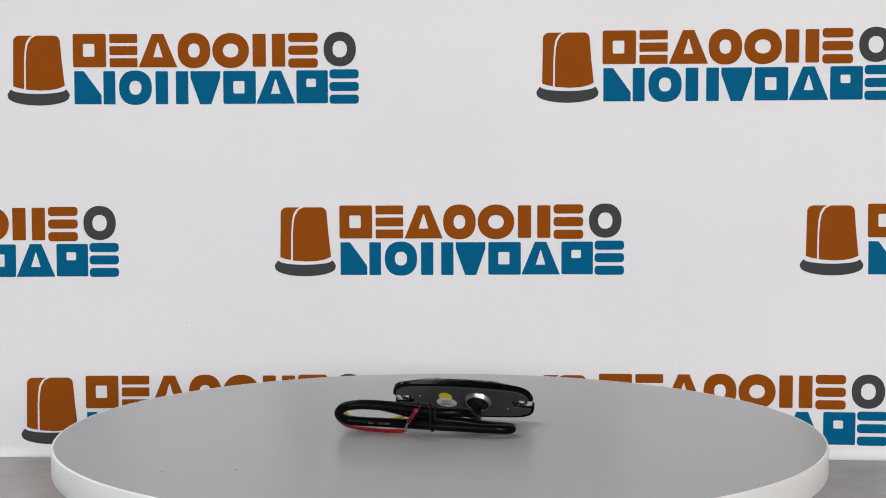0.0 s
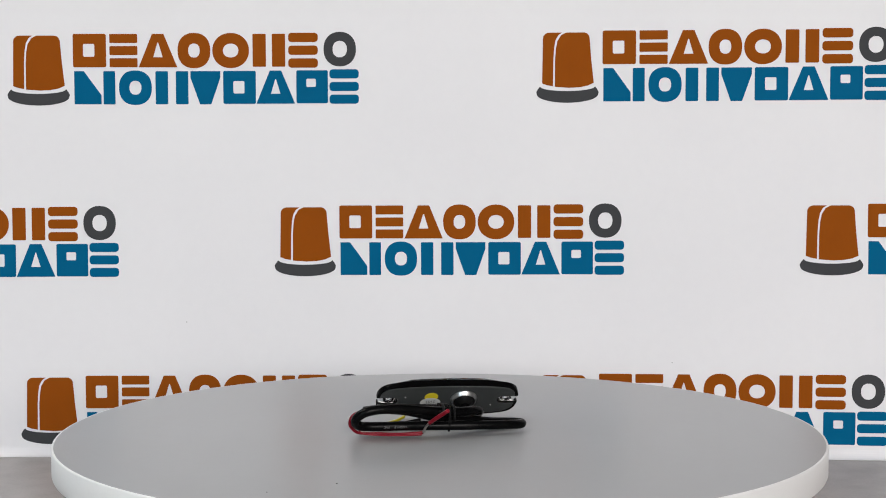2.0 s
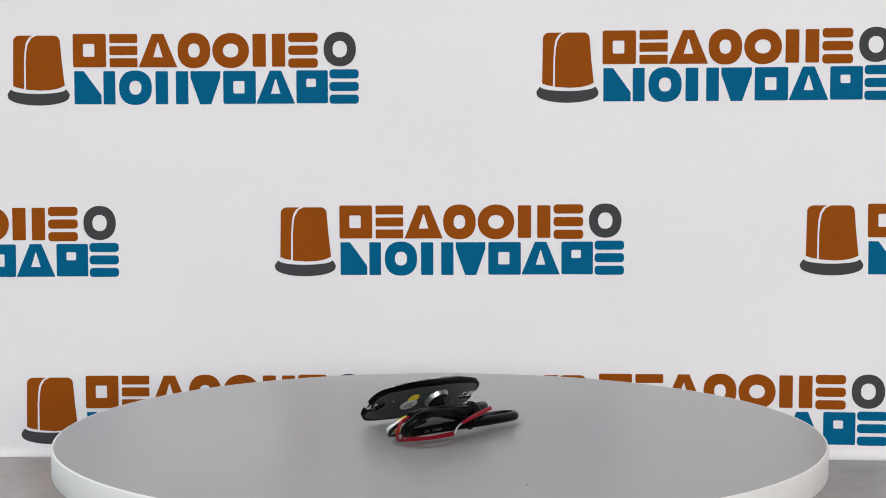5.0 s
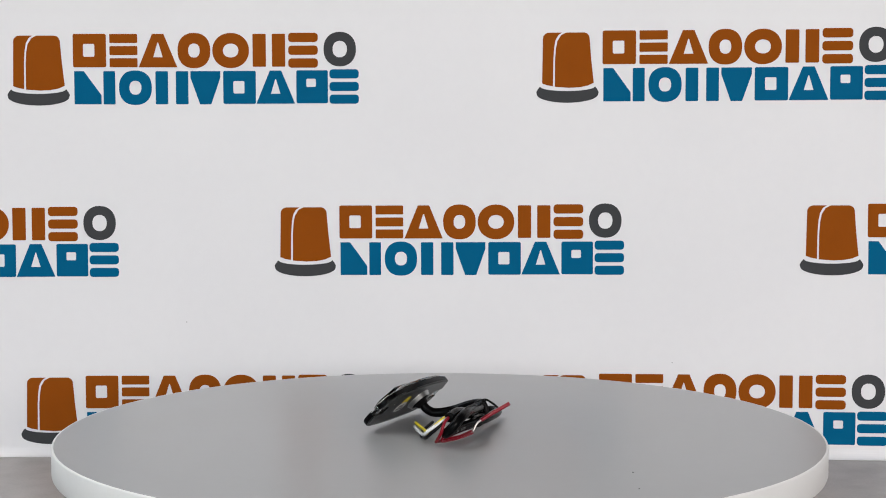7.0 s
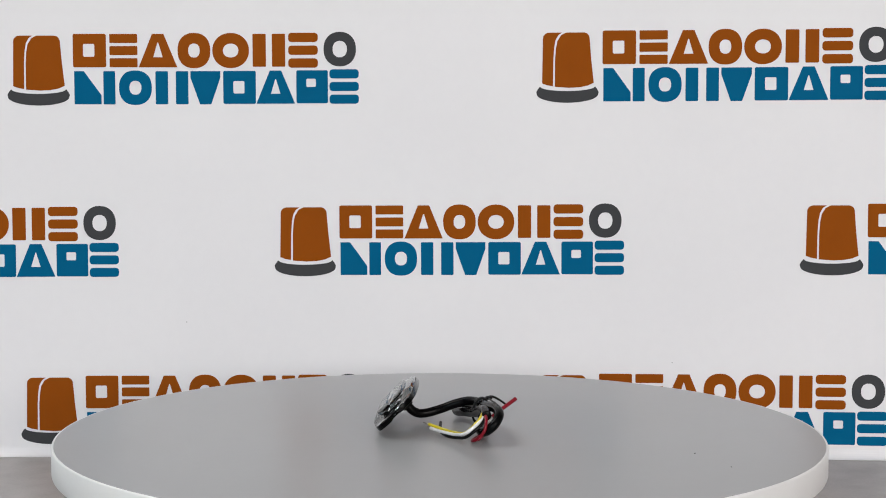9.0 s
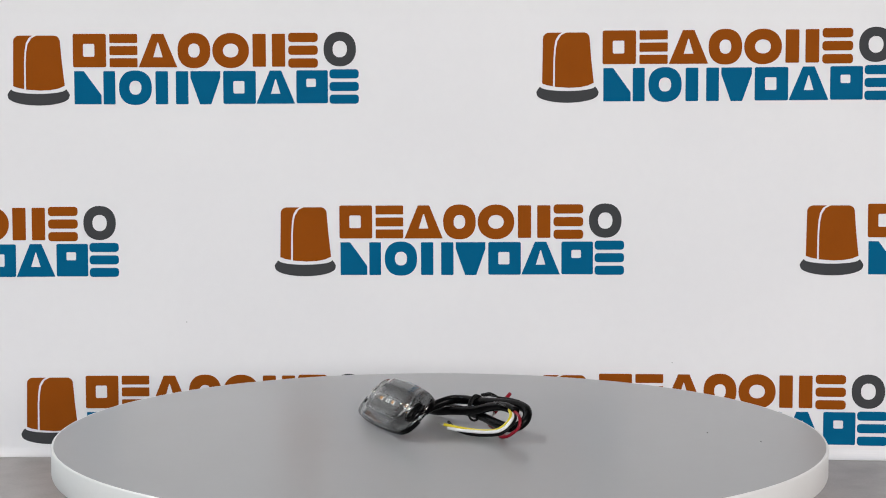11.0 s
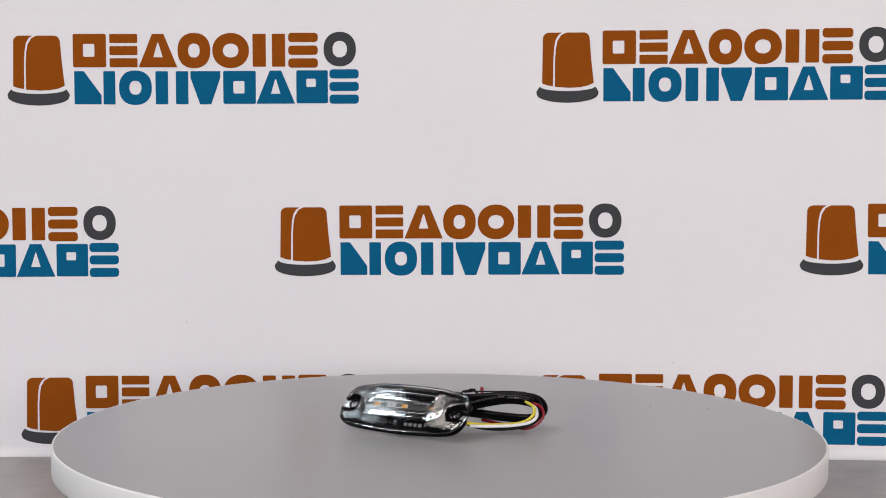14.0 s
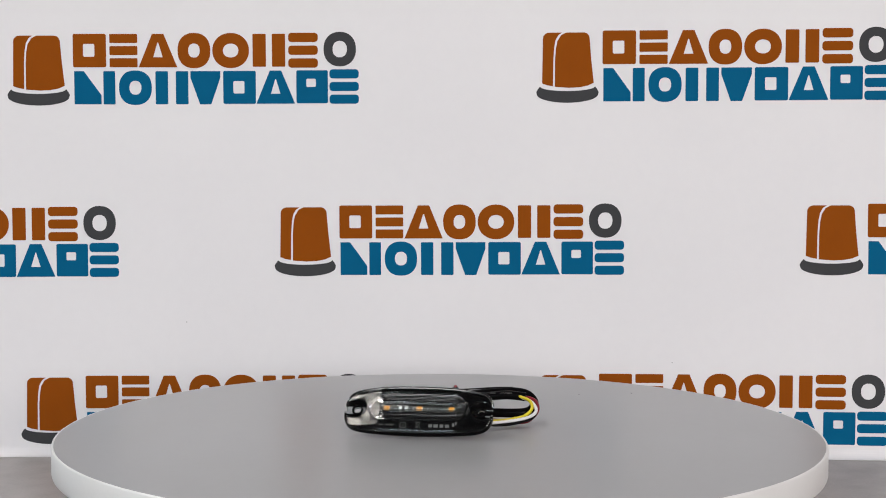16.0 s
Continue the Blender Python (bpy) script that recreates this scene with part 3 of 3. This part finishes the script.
    # loose cores from the cut end
    cores = (
        ("wire", M_YELLOW, [(-41, -19.8, 15.0), (-46.8, -17.6, 12.8), (-48.2, -14.0, 9.2), (-44.4, -10.6, 5.8), (-37.2, -7.2, 4.4), (-30, -3.3, 4.1), (-23.5, 1.6, 4.6), (-18.2, 6.8, 5.7)], 0.82, "yellow insulated core"),
        ("wire", M_WHITE, [(-41, -20.2, 14.6), (-47.4, -18.4, 12.4), (-50.6, -13.4, 8.8), (-48.2, -9.8, 6.0), (-41.2, -6.2, 4.4), (-34, -1.8, 4.0), (-27.6, 2.2, 3.9), (-21.4, 6.0, 4.2)], 0.82, "white insulated core"),
        ("wire", M_BLACKW, [(-41, -20.6, 14.2), (-48.4, -19.4, 11.8), (-50.4, -14.6, 7.4), (-47.8, -10.6, 4.2), (-41.4, -6.8, 2.8), (-34, -2.6, 2.2), (-25, 0.4, 2.6), (-16.5, 0.6, 4.0), (-10.6, 0.1, 5.2)], 0.82, "black insulated core"),
        ("wire", M_RED, [(-41, -21.0, 15.0), (-49.2, -21.0, 12.8), (-51.2, -19.8, 7.6), (-47.6, -16.2, 3.0), (-42.6, -14.4, 1.5), (-36, -16.6, 1.6), (-26, -20.4, 1.6), (-13.4, -22.4, 2.3)], 0.82, "red insulated core"),
        ("wire", M_RED, [(-46.5, -19.0, 4.6), (-44.5, -17.6, 2.2), (-36, -18.8, 1.3), (-26, -21.8, 1.3), (-14.5, -23.6, 1.6)], 0.6, "red insulated core"),
        ("wire", M_RED, [(-11.0, -27.0, 8.0), (-8.6, -31.3, 10.9), (-6.2, -35.8, 13.7), (-3.9, -40.1, 16.4)], 1.05, "short red insulated core"),
        ("bare_strand", M_TIN, [(-13.6, -23.6, 2.4), (-13.0, -24.2, 4.4), (-12.0, -25.2, 6.4), (-10.8, -27.2, 8.2)], 0.6, "bare twisted strands"),
        ("bare_strand", M_TIN, [(-18.9, 6.9, 5.8), (-17.2, 8.6, 6.2), (-16.6, 9.2, 6.2)], 0.5, "bare twisted strands"),
    )
    for name, mat, pts, r, label in cores:
        under(name, mesh_from(name, *tube(pts, r, sides=12), mat), light, label=label)
    # twist tie round the bundle, its knot and tails
    ring = [(-1.2 + 0.16 * k + 0.3 * math.sin(a), -21.6 - 0.9 * math.sin(a) + 4.1 * math.cos(a), 9.2 + 6.7 * math.sin(a)) for k, a in [(k, 2 * math.pi * k / 16) for k in range(25)]]
    tie = under("twist_tie", mesh_from("twist_tie", *tube(ring, 0.65, sides=8, step=3), M_TIE), light, label="thin black twist tie")
    knot = [(-0.6 - 0.42 * k + 0.55 * math.cos(k * 1.7), -25.0 - 0.1 * k + 0.6 * math.sin(k * 1.7), 16.2 + 0.09 * k + 0.45 * math.sin(k * 1.7 + 1)) for k in range(16)]
    under("knot", mesh_from("knot", *tube(knot, 0.6, sides=8, step=3), M_TIE), tie)
    under("tail", mesh_from("tail", *tube([(-4.0, -24.6, 17.3), (-4.2, -27.6, 17.6), (-4.4, -31.0, 16.0), (-4.8, -34.6, 13.6)], 0.6, sides=8), M_TIE), tie)
    under("tail", mesh_from("tail", *tube([(-7, -25.8, 16.9), (-18, -26.2, 17.6), (-28, -27.2, 18.3), (-37, -27.8, 18.4)], 0.42, sides=8), M_TIE), tie)
    return light


room()
work_table()
backdrop()
platter = turntable()
light = warning_light()


def turned(t):
    """The platter's pose: it runs slightly out of true, leaning on its axis, and the axis leans to the east."""
    lean = Matrix.Rotation(radians(WOBBLE), 4, "Y") @ Matrix.Rotation(radians(TURN_0 + TURN_RATE * t), 4, "Z")
    return lean @ Matrix.Rotation(radians(-WOBBLE), 4, Vector((math.sin(radians(TURN_0)), math.cos(radians(TURN_0)), 0)))


def motions():
    times = [k * 0.5 for k in range(33)]
    up = Matrix.Translation((0, 0, -TABLE_Z))
    walk(platter, [(t, up @ turned(t) @ up.inverted()) for t in times])
    walk(light, [(t, turned(t)) for t in times])


motions()
